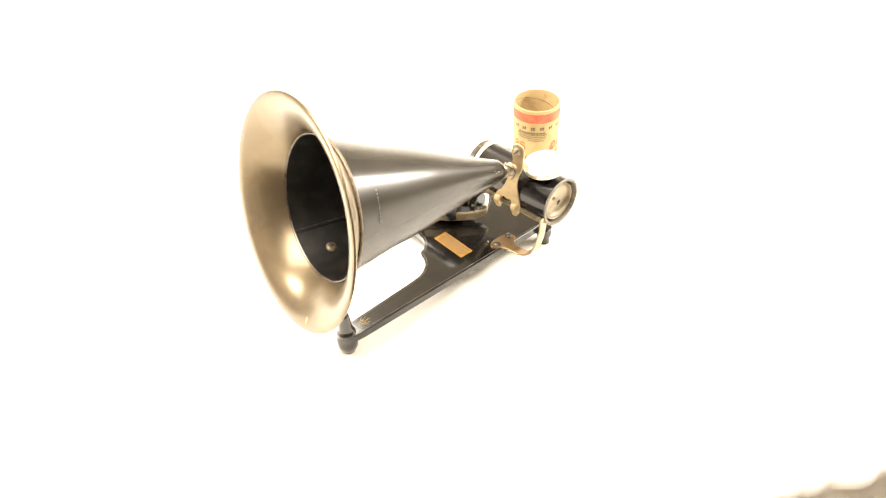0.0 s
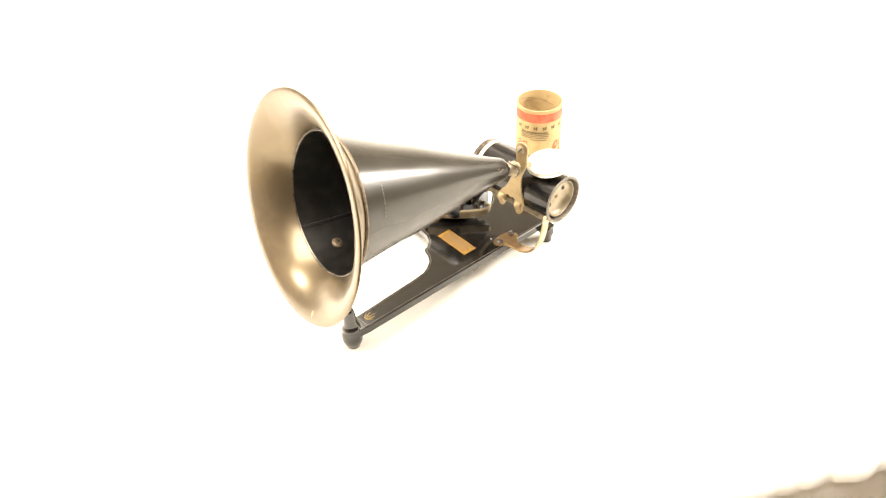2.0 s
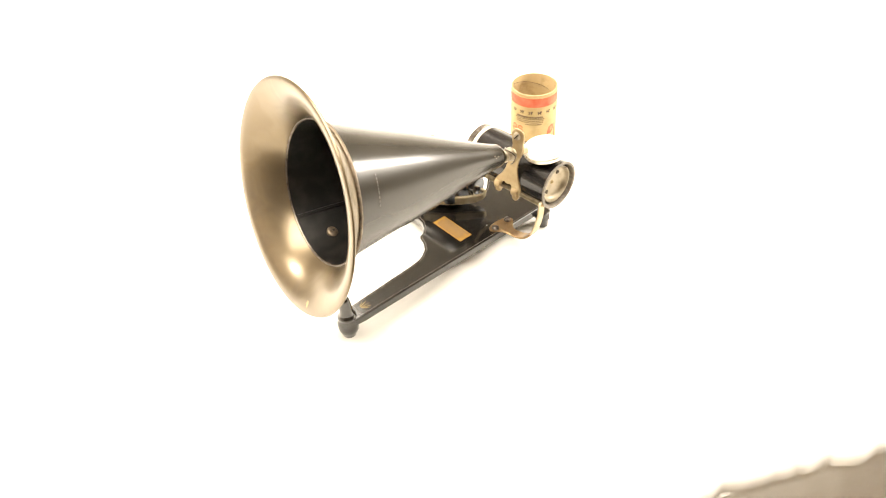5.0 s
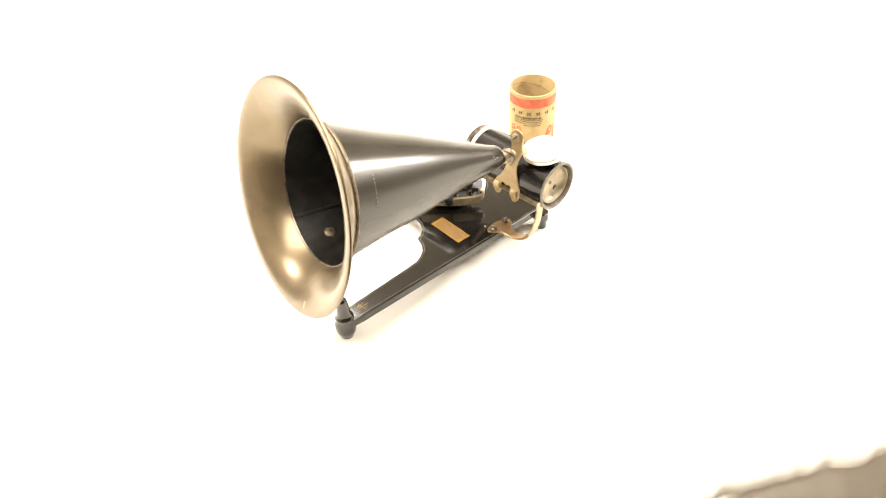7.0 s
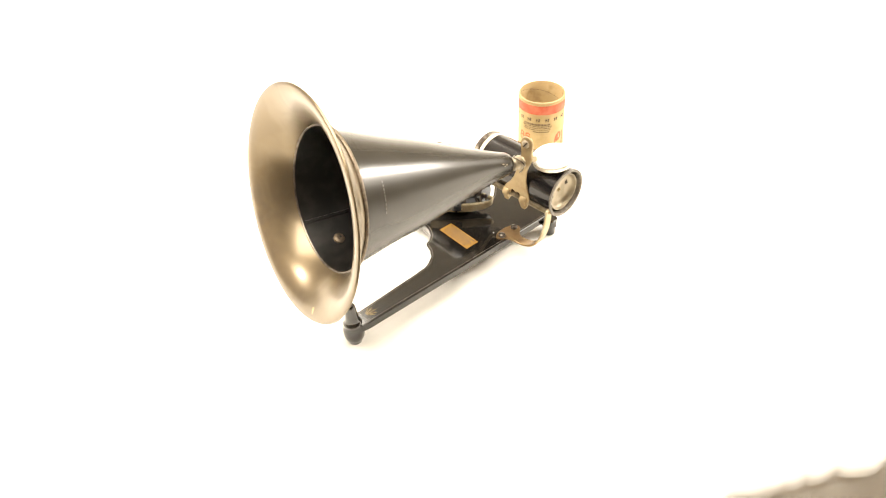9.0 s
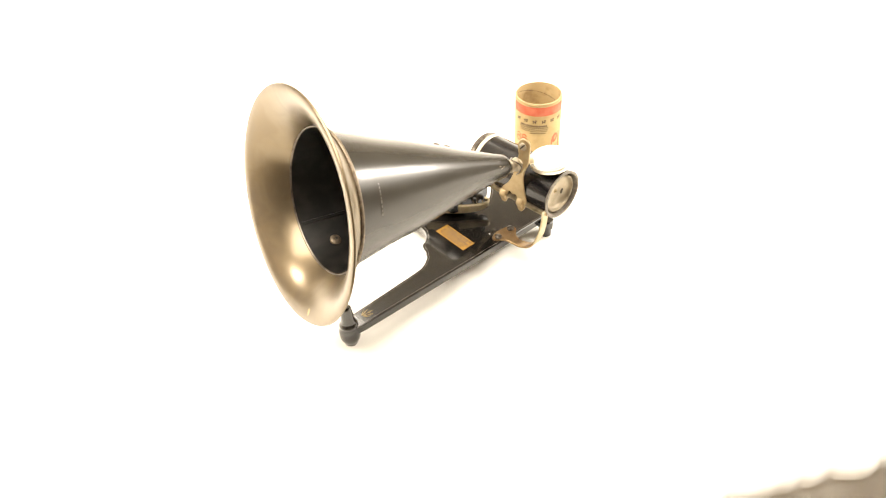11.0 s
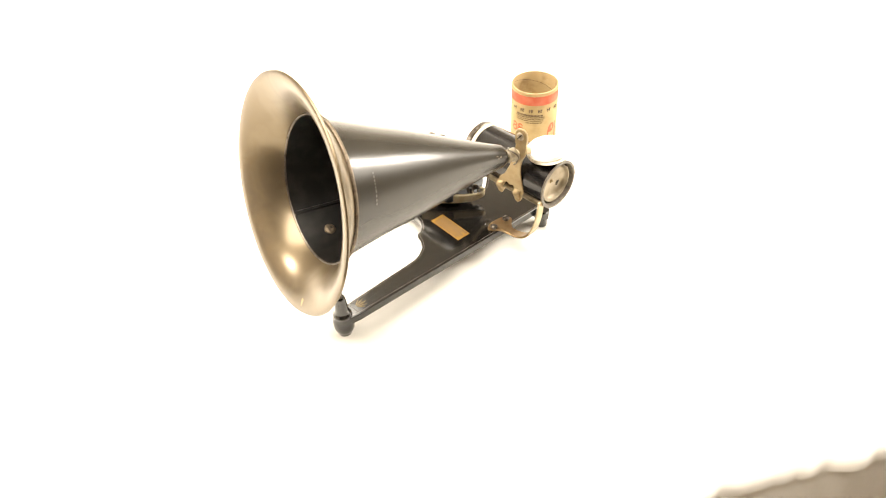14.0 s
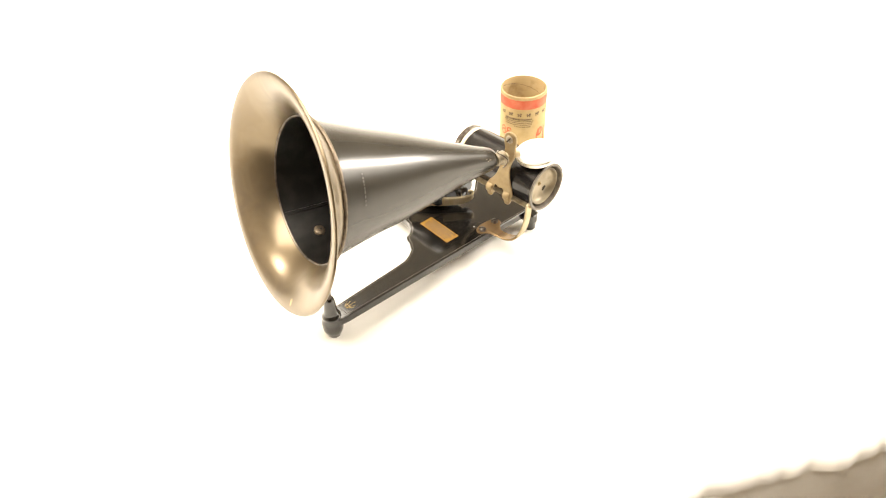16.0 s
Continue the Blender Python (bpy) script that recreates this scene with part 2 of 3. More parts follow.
def screw_head(m, r, height, slot, mat, parent, name="screw", label="slotted steel screw"):
    """A round-headed screw; the slot across it is a dark strip, its shade put in as colour."""
    bm = lathe([(r, 0), (r, height * 0.35), (r * 0.85, height * 0.75), (r * 0.5, height), (0, height * 1.03)], m, 20)
    ob = part(name, bm, mat, parent, label)
    bm = bmesh.new()
    w = r * 0.13
    slab([(-r * 0.9, -w), (r * 0.9, -w), (r * 0.9, w), (-r * 0.9, w)], height * 0.6, height * 1.12, m @ Matrix.Rotation(slot, 4, "Z"), 0.00005, bm)
    part("slot", bm, HOLE_SHADE, ob, "dark strip painted as a screw slot", smooth=False)
    return ob


# ---- the room and the table ----
EDGE = radians(61.0)
TABLE = Matrix.Translation(mm(271.5, -158.6, 0)) @ Matrix.Rotation(EDGE, 4, "Z")  # x along the front edge, y towards the back


def table_cloth():
    """A white sheet over a table, rising behind as an added, mostly unseen reflector and hanging over the front edge.
    """
    bm = bmesh.new()
    prof = []
    for k in range(9):
        prof.append((-0.0165 - 0.002 * math.sin(k), -0.46 + k * 0.052))
    prof += [(-0.0165, -0.038), (-0.0170, -0.0335), (-0.0240, -0.0305)]
    for k in range(9):
        a = k / 8 * math.pi / 2
        prof.append((0.006 - 0.031 * math.cos(a), -0.029 + 0.029 * math.sin(a)))
    prof += [(0.012, 0), (0.020, 0.0), (0.028, 0), (0.04, 0), (0.055, 0), (0.08, 0), (0.1, 0)]
    prof += [(0.15, 0), (0.25, 0), (0.4, 0), (0.6, 0), (0.8, 0), (1.0, 0)]
    for k in range(1, 13):
        a = k / 12 * math.pi / 2
        prof.append((1.0 + 0.18 * math.sin(a), 0.18 - 0.18 * math.cos(a)))
    # height out of view, added so the horn's top mirrors white
    prof += [(1.182, 0.22), (1.184, 0.30), (1.187, 0.40)]
    xs = [-1.1 + i * 0.004 for i in range(551)]
    grid = []
    for y, z in prof:
        row = []
        for x in xs:
            near = max(0.0, min(1.0, 1 - abs(y + 0.005) / 0.06)) if z > -0.032 else 1.0
            fall = max(0.0, -z) / 0.42
            wave = noise.noise((x * 9, y * 6, 1.3)) * 0.010 + noise.noise((x * 31, y * 18, 4.0)) * 0.007 + noise.noise((x * 55, y * 45, 8.0)) * 0.0042 + noise.noise((x * 105, y * 130, 5.0)) * 0.0007
            dy = (wave * 1.6 + 0.011) * near * (1 if z > -0.0309 else 0.1) + fall * 0.006 * math.sin(x * 19 + 2 * noise.noise((x * 3, 0, 0)))
            dz = (abs(wave) * 0.9 - 0.0015) * near if z > -0.032 else 0.0
            if y > 0.075:
                dy = dz = 0
            row.append(bm.verts.new((x, y + dy, z + dz)))
        grid.append(row)
    for a, b in zip(grid, grid[1:]):
        for i in range(len(xs) - 1):
            bm.faces.new((a[i], a[i + 1], b[i + 1], b[i]))
    ob = part("table_cloth", bm, CLOTH)
    ob.matrix_world = TABLE
    tagged(ob, "white cotton sheet spread over a table, rumpled at its front edge", "tablecloth")
    so = ob.modifiers.new("thickness", "SOLIDIFY")
    so.thickness, so.offset = 0.0012, -1


def table():
    ob = empty("table", TABLE, "wooden table under the white sheet", "table")
    top = [(-1.05, 0.014), (1.05, 0.014), (1.05, 1.20), (-1.05, 1.20)]
    part("tabletop", slab(top, -0.030, -0.006, None, 0.004), WOOD, ob)
    for x in (-1.0, 1.0):
        for y in (0.05, 1.12):
            part("leg", slab([(x - 0.03, y - 0.03), (x + 0.03, y - 0.03), (x + 0.03, y + 0.03), (x - 0.03, y + 0.03)], -0.75, -0.031, None, 0.003), WOOD, ob)


def box_mesh(lo, hi):
    return slab([(lo[0], lo[1]), (hi[0], lo[1]), (hi[0], hi[1]), (lo[0], hi[1])], lo[2], hi[2], None, 0.001)


def room():
    # Unseen shell; its tones and distances are chosen for the light they reflect.
    for name, lo, hi, mat in (
            ("floor", (-2.2, -2.0, -0.80), (2.2, 2.34, -0.75), FLOOR), ("ceiling", (-2.2, -2.0, 1.85), (2.2, 2.34, 1.90), CEILING),
            ("wall_north", (-2.2, 2.34, -0.80), (2.2, 2.44, 1.90), BOUNCE_PAINT), ("wall_south", (-2.2, -2.1, -0.80), (2.2, -2.0, 1.90), PAINT),
            ("wall_east", (2.2, -2.1, -0.80), (2.3, 2.44, 1.90), PAINT), ("wall_west", (-2.3, -2.1, -0.80), (-2.2, 2.44, 1.90), BOUNCE_PAINT)):
        ob = part(name, box_mesh(lo, hi), mat)
        ob.matrix_world = TABLE
        tagged(ob, {PAINT: "unseen tan wall, added to keep reflections dark", BOUNCE_PAINT: "unseen pale cream wall, added to bounce light", CEILING: "unseen white ceiling, added to bounce light"}.get(mat, "unseen dark brown floor, added below the table"), name.split("_")[0], kind="structure")


# ---- the talking machine ----
BED = 0.0273       # height of the bed's top
AXIS = 0.1005      # height of the mandrel's axis
MID = -134.0       # middle of the bed, in mm

HALF = [(-149, 38), (-142, 29), (-133, 17), (-128, 10), (-124.5, 7.5), (-122, 9), (-123, 13.5), (-128.5, 21), (-136, 30), (-141, 38), (-80, 38), (-48, 37), (-49.5, 8), (-57, -95), (-63.5, -185), (-67.2, -236), (-69, -246), (-76, -254), (-85, -252.5), (-89.5, -244),
        (-88.6, -232.8), (-88.2, -179.4), (-88, -151.5), (-88.4, -136.7), (-91.2, -128.4), (-97.2, -118.6), (-105.4, -112.8), (-114.0, -109.4), (-118.1, -106.4),
        (-118.7, -101), (-124.8, -93), (-134, -87.4)]


BED_SHAPE = HALF + [(-142, -85.4), (-152, -84.6), (-190, -84), (-195, -79), (-195, 33), (-190, 38)]


def bed_outline(shrink=0.0):
    pts = [Vector(p) for p in BED_SHAPE]
    n = len(pts)
    out = []
    for i, b in enumerate(pts):
        e, f = (b - pts[i - 1]).normalized(), (pts[(i + 1) % n] - b).normalized()
        k = Vector((e.y, -e.x)) + Vector((f.y, -f.x))
        out.append(b + k / max(k.length_squared, 0.5) * 2 * shrink)
    return [(p.x * 0.001, p.y * 0.001) for p in out]


def machine():
    ob = empty("talking_machine", Matrix(), "antique black cylinder talking machine with key-wound motor on a white sheet", "phonograph")

    line = bed_outline()
    bed = part("bed_plate", slab(line, BED - 0.0095, BED, None, 0.0007), ENAMEL, ob, "black enamelled cast-iron bed with a tapering arm", angle=40)
    stripe = [Vector((x, y, BED + 0.0001)) for x, y in bed_outline(2.6)]
    part("pinstripe", tube(stripe + stripe[:1], 0.00020, 5), STRIPE, bed, "thin faded gold pinstripe")
    part("pinstripe", tube([mm(-86.4, -236, 1000 * BED + 0.1), mm(-70.2, -236, 1000 * BED + 0.1)], 0.00020, 5), STRIPE, bed, "thin faded gold pinstripe")
    for dx, ln in ((-4.5, 8), (-2.2, 11), (0, 13), (2.2, 11), (4.5, 8)):
        a = Vector(mm(-79 + 0.35 * dx, -231, 0)) + Vector((0, 0, BED))
        way = Vector((dx * 0.17 + 0.1, 1, 0)).normalized()
        part("leaf_line", tube([a, a + way * ln * 0.0005, a + way * ln * 0.001], [0.00018, 0.00032, 0.00010], 6), LEAF_GOLD, bed, "small gold leaf ornament")

    def foot(x, y, tall):
        m = Matrix.Translation(mm(x, y, 0))
        part("foot", lathe([(0, 0), (0.0062, 0), (0.0074, 0.0010), (0.0080, 0.0034), (0.0096, 0.0066), (0.0110, 0.0100), (0.0114, 0.0140), (0.0114, 0.0192), (0.0109, 0.0222), (0.0098, 0.0244), (0.0098, BED - 0.001), (0, BED - 0.0008)] if tall else
                           [(0, 0), (0.0072, 0), (0.0090, 0.0015), (0.0100, 0.006), (0.0100, 0.0177), (0, 0.0178)], m, 40), ENAMEL, ob, "turned black foot")
        if tall:
            part("horn_post", lathe([(0, BED - 0.001), (0.0098, BED - 0.001), (0.0102, BED + 0.0006), (0.0099, BED + 0.0020), (0.0086, BED + 0.0036), (0.0078, BED + 0.0052), (0.0072, BED + 0.009), (0.0056, BED + 0.0235), (0.0050, BED + 0.025), (0.0030, BED + 0.0252), (0, BED + 0.0235)], m, 40), ENAMEL, ob, "tapered black socket post")
    foot(-80.0, -249.5, True)
    foot(-180, -70, False)
    for x in (-46, -184):
        m = Matrix.Translation(mm(x, 31, 0))
        part("foot", lathe([(0, 0), (0.0064, 0), (0.0076, 0.0015), (0.0080, 0.008), (0.0080, 0.0145), (0, 0.015)], m, 32), ENAMEL, ob, "turned black foot")
        s = 1 if x > MID else -1
        lug = [(x - 12 * s, 22), (x + 1 * s, 21), (x + 10 * s, 24), (x + 12 * s, 30), (x + 8 * s, 36.5), (x - 12 * s, 36.5)]
        part("lug", slab([tuple(0.001 * c for c in p) for p in lug], BED - 0.013, BED - 0.0015, None, 0.0012), ENAMEL, ob)
    part("horn_rod", tube([mm(-80.0, -249.5, 50), mm(-81.5, -246.5, 80), mm(-90, -239, 110), mm(-95, -237, 124)], 0.0028, 12), STEEL, ob, "dark steel horn support rod")

    # maker's plate
    pl = Matrix.Translation(mm(-99, -71.4, 0)) @ Matrix.Rotation(radians(-3.6), 4, "Z")
    plate = part("maker_plate", slab([mm(-24.3, -9), mm(24.3, -9), mm(24.3, 9), mm(-24.3, 9)], BED, BED + 0.0004, pl, 0.0001), GOLD, ob, "small gilt maker's plate with dark print", smooth=False)
    rnd = random.Random(5)
    for k in range(6):
        bm = bmesh.new()
        y = 6.2 - k * 2.5
        x, end = -20.5 + (k in (1, 5)) * 3, 20.5 - (k in (1, 5)) * 3
        while x < end:
            w = rnd.uniform(1.2, 4.4) * (1.4 if k == 0 else 1)
            h = 0.85 if k in (0, 2) else 0.6
            slab([mm(x, y - h), mm(min(x + w, end), y - h), mm(min(x + w, end), y + h), mm(x, y + h)], BED + 0.0004, BED + 0.00047, pl, 0.00001, bm)
            x += w + rnd.uniform(0.5, 1.1)
        part("print_line", bm, INK, plate, "", smooth=False)

    # bracket that carries the feed screw's end
    path = smooth_path([mm(-65, -30, 29.0), mm(-53, -30, 29.0), mm(-41, -30, 29.0), mm(-30, -30, 30.3), mm(-19, -30, 35.5), mm(-10, -30, 45.5), mm(-4.6, -29, 60), mm(-2.4, -27.5, 75), mm(-2, -26.4, 88), mm(-2, -26.3, 92)], 5)
    n = len(path)
    widths = []
    for i in range(n):
        f = i / (n - 1)
        w = 12 if f < 0.5 else 12 - (f - 0.5) * 2 * 3.5
        w = w * (math.sin(min(1.0, (f + 0.02) / 0.07) * math.pi / 2)) * (math.sin(min(1.0, (1.012 - f) / 0.06) * math.pi / 2))
        widths.append(w * 0.001)
    cut = n * 5 // 9
    bracket = part("bracket", strap(path[:cut + 1], widths[:cut + 1], 0.0026, (0, 1, 0)), BROWN_BRASS, ob, "curved tarnished brass bracket")
    part("upright", strap(path[cut:], widths[cut:], 0.0026, (0, 1, 0)), PALE_BRASS, bracket, "pale worn upright of the bracket")
    base_pts = rounded([(-67, -40), (-63, -45), (-58, -44), (-53.5, -38.5), (-46, -36), (-40, -35), (-38, -26), (-45, -23), (-51, -17.5), (-55, -12.5), (-61, -12), (-65, -17), (-68, -28)], 3)
    part("bracket_foot", slab([mm(*p) for p in base_pts], BED, BED + 0.0026, None, 0.0005), BROWN_BRASS, bracket)
    for (x, y), slot in zip(((-59.4, -38.9), (-59.6, -17.9)), (0.5, 1.2)):
        screw_head(Matrix.Translation(mm(x, y, 29.9)), 0.0042, 0.0032, slot, STEEL, bracket)
    screw_head(Matrix.Translation(mm(-0.8, -26.35, 88)) @ Matrix.Rotation(radians(90), 4, "Y"), 0.0022, 0.0012, 0.3, BRASS, bracket, "pivot_screw", "small brass pivot screw")

    # feed screw
    prof = [(0, -0.132), (0.0026, -0.132)]
    z = -0.1295
    while z < -0.0060:
        prof += [(0.0025, z), (0.0025, z + 0.0006), (0.0035, z + 0.0009), (0.0035, z + 0.0014)]
        z += 0.0017
    prof += [(0.0026, -0.0048), (0.0022, -0.003), (0, -0.003)]
    m = Matrix.Translation(mm(0, -26.35, 88)) @ Matrix.Rotation(radians(90), 4, "Y")
    feed = part("feed_screw", lathe(prof, m, 18), THREAD, ob, "finely threaded nickel feed screw", angle=25)

    # motor below and behind the horn
    m = Matrix.Translation(mm(0, -32, 64)) @ Matrix.Rotation(radians(90), 4, "Y")
    part("spring_barrel", lathe([(0, -0.182), (0.0295, -0.182), (0.032, -0.179), (0.032, -0.1245), (0.0295, -0.1220), (0, -0.1220)], m, 48), ENAMEL, ob, "black spring barrel of the motor")
    part("motor_frame", slab([mm(-189, -62), mm(-183, -62), mm(-183, -20), mm(-189, -20)], BED, 0.085, None, 0.0015), ENAMEL, ob, "black motor pillar")
    lever = smooth_path([mm(-154, -66, 41), mm(-133, -51, 40.5), mm(-120, -38, 39.5), mm(-111, -27, 39.5), mm(-105, -18.5, 40.5), mm(-102.5, -12.5, 42.5), mm(-104.5, -9, 44.5), mm(-109, -10.5, 46)], 5)
    n = len(lever) - 1
    part("motor_lever", strap(lever, [float(np.interp(k / n, [0, 0.45, 0.7, 1], [0.0135, 0.0115, 0.0080, 0.0050])) for k in range(n + 1)], 0.0036, (0.1, 0.1, 1)), PALE_BRASS, ob, "curved pale brass bearing arm")
    part("lever_link", strap([mm(-124, -22, 50), mm(-117, -17, 46), mm(-110, -12, 42)], [0.004, 0.0045, 0.004], 0.0025, (0.2, 0.2, 1)), BRASS, ob, "small worn brass link")
    part("governor_wheel", lathe([(0, -0.004), (0.012, -0.004), (0.0135, -0.002), (0.0135, 0.002), (0.012, 0.004), (0, 0.004)], axes(mm(-114, -14, 51), (1, 0.15, 0)), 36), ENAMEL, ob, "small dark gear wheel")
    key = part("winding_key", tube([mm(-186, -24, 52), mm(-213, 20, 52)], 0.003, 12), STEEL, ob, "steel winding key")
    for x, y, z in ((-222, 18.5, 55.0), (-210, 25.5, 53.6)):
        part("key_wing", lathe([(0.0035, -0.0012), (0.0066, -0.0012), (0.0072, 0), (0.0066, 0.0012), (0.0035, 0.0012)], axes(mm(x, y, z), (0.55, -0.84, 0)), 24, True), STEEL, key)
    part("mandrel_shaft", tube([mm(-124, 0, 100.5), mm(-20, 0, 100.5)], 0.004, 14), STEEL, ob)
    part("end_flange", lathe([(0, -0.1205), (0.0258, -0.1205), (0.0274, -0.1190), (0.0281, -0.1150), (0.0281, -0.1130), (0.0270, -0.1117), (0, -0.1115)], Matrix.Translation((0, 0, AXIS)) @ Matrix.Rotation(radians(90), 4, "Y"), 64), STEEL, ob, "dark flange wheel at the mandrel's end")
    return ob


def mandrel(ob):
    """The turning drum with its plated end plate; its own x runs along the axis."""
    m = Matrix.Rotation(radians(90), 4, "Y")
    drum = part("mandrel", lathe([(0, -0.1115), (0.0238, -0.1115), (0.0234, -0.0400), (0.0220, -0.0060), (0.0219, -0.0032), (0.0216, -0.0028), (0.0210, -0.0032), (0.0204, -0.0050), (0.0198, -0.0070), (0.0186, -0.0086), (0.0162, -0.0096), (0.0130, -0.0100), (0, -0.0100)], m, 72), DISC_METAL, ob, "dull plated mandrel with a recessed end plate")
    drum.location = (0, 0, AXIS)
    part("end_ring", lathe([(0.0238, -0.1114), (0.0272, -0.1114), (0.0277, -0.1108), (0.0277, -0.1071), (0.0272, -0.1067), (0.0238, -0.1067)], m, 72, True), IVORY, drum, "cream ring at the drum's far end")
    part("hub", lathe([(0.0010, -0.0101), (0.0024, -0.0101), (0.0024, -0.0093), (0.0017, -0.0088), (0.0009, -0.0092)], m, 24), BRASS, drum, "small brass centre pin")
    part("centre_hole", lathe([(0, -0.0094), (0.0012, -0.0094)], m, 16), HOLE_SHADE, drum)
    # nothing is drilled: flat dark discs carry the holes' shade as colour
    for a in (0, 180):
        q = Matrix.Rotation(radians(a), 4, "X") @ Matrix.Translation((0, 0.0133, 0)) @ m
        part("drive_hole", lathe([(0, -0.0098), (0.0030, -0.0098), (0.0034, -0.0101)], q, 20), HOLE_SHADE, drum, "dark disc painted as a drilled hole")
    return drum


def record():
    """A wax cylinder: black outside, with a worn grey rim and a bore."""
    m = Matrix.Rotation(radians(90), 4, "Y")
    ob = part("wax_cylinder", lathe([(0.0272, -0.1066), (0.0277, -0.1060), (0.0277, -0.0016), (0.0274, -0.0014)], m, 96), WAX)
    tagged(ob, "black wax phonograph cylinder on the mandrel", "phonograph record")
    part("rim", lathe([(0.0277, -0.0014), (0.0283, -0.0008), (0.0283, 0.0002), (0.0278, 0.0007), (0.0255, 0.0007), (0.0251, 0.0), (0.0246, -0.0060), (0.0242, -0.0160)], m, 96), WAX_RIM, ob, "grey worn rim of the cylinder")
    ob.location = (0, 0, AXIS)
    return ob


YOKE = [(-27.6, 172.7), (-33.2, 171.2), (-37.4, 166.0), (-37.4, 158.1), (-36.3, 150.8), (-37.9, 141.4), (-41.1, 129.9), (-45.9, 116.3), (-52.1, 105.4), (-58.5, 98.1), (-61.6, 89.3), (-61.3, 79.8), (-57.5, 77.3), (-53.5, 79.7), (-52.0, 90.2),
        (-49.2, 95.9), (-44.1, 93.8), (-38.7, 95.3), (-37.2, 89.0), (-36.3, 79.0), (-32.3, 76.2), (-27.8, 79.5), (-24.2, 91.0), (-26.5, 102.5), (-29.3, 117.2), (-27.8, 130.8), (-22.0, 144.4), (-21.6, 155.9), (-20.5, 164.2), (-22.5, 170.5)]


def carriage(ob):
    """The yoke that rides the feed screw, with its tube and sound box."""
    upright = Matrix(((1, 0, 0, 0), (0, 0, -1, -0.0284), (0, 1, 0, 0), (0, 0, 0, 1)))
    line = [mm(*p) for p in rounded(YOKE, 3)]
    yoke = part("carriage_yoke", slab(line, -0.0012, 0.0012, upright, 0.0005), BRASS, ob, "worn brass carriage yoke riding the feed screw")
    m = Matrix.Translation(mm(0, -26.35, 88)) @ Matrix.Rotation(radians(90), 4, "Y")
    for x in (-0.057, -0.032):
        part("nut", lathe([(0.0040, x - 0.004), (0.0062, x - 0.004), (0.0068, x - 0.003), (0.0068, x + 0.003), (0.0062, x + 0.004), (0.0040, x + 0.004)], m, 28, True), BRASS, yoke, "brass half-nut")
    screw_head(axes(mm(-29.7, -29.5, 163.6), (0, -1, 0)), 0.0046, 0.0018, 0.9, DISC_METAL, yoke)
    part("tube_collar", lathe([(0.0050, -0.0075), (0.0066, -0.0075), (0.0072, -0.0065), (0.0072, -0.0045), (0.0062, -0.0035), (0.0064, -0.0005), (0.0078, 0.0005), (0.0078, 0.0030), (0.0066, 0.0040), (0.0066, 0.0075), (0.0050, 0.0075)], axes(mm(-37, -34, 139), (0.25, 1, -0.1)), 32, True), DISC_METAL, yoke, "nickel tube collar with wire")
    part("wire_loop", tube(smooth_path([mm(-42, -34, 146), mm(-38, -39, 148), mm(-32, -37, 146), mm(-29, -33, 140), mm(-31, -33, 132), mm(-36, -32, 126)], 5), 0.0007, 8), STEEL, yoke)
    part("neck", tube([mm(-35, -29, 141), mm(-31, -23, 142.3), mm(-26.5, -16.5, 143)], [0.0046, 0.0050, 0.0050], 24), IVORY, yoke, "cream sound-box neck")
    m = Matrix.Translation(mm(-16.0, 1, 135.2)) @ Matrix.Rotation(radians(7), 4, Vector((0.74, -0.67, 0)))
    box = part("sound_box", lathe([(0, -0.0022), (0.0205, -0.0022), (0.0228, -0.0014), (0.0232, -0.0004), (0.0232, 0.0022), (0.0226, 0.0030), (0.0205, 0.0032)], m, 64), NICKEL, yoke, "round nickel sound box")
    # the cover's glaring reflection is put into its near-white base colour
    part("cover", lathe([(0.0222, 0.0030), (0.0224, 0.0052), (0.0216, 0.0068), (0.0180, 0.0077), (0.0080, 0.0082), (0, 0.0083)], m, 64), SHEEN_NICKEL, box, "plain sound-box cover with its bright sheen in the colour")
    part("stylus_bar", tube([mm(-17.5, 4, 128.2), mm(-17.5, 2, 133)], 0.0022, 12), STEEL, yoke)
    return yoke


H_AXIS = Vector((-0.1865, -0.95578, 0.22737))
H_BELL = Vector(mm(-87.63, -279.74, 197.25))
H_PIVOT = Vector(mm(-91, -290, 124))


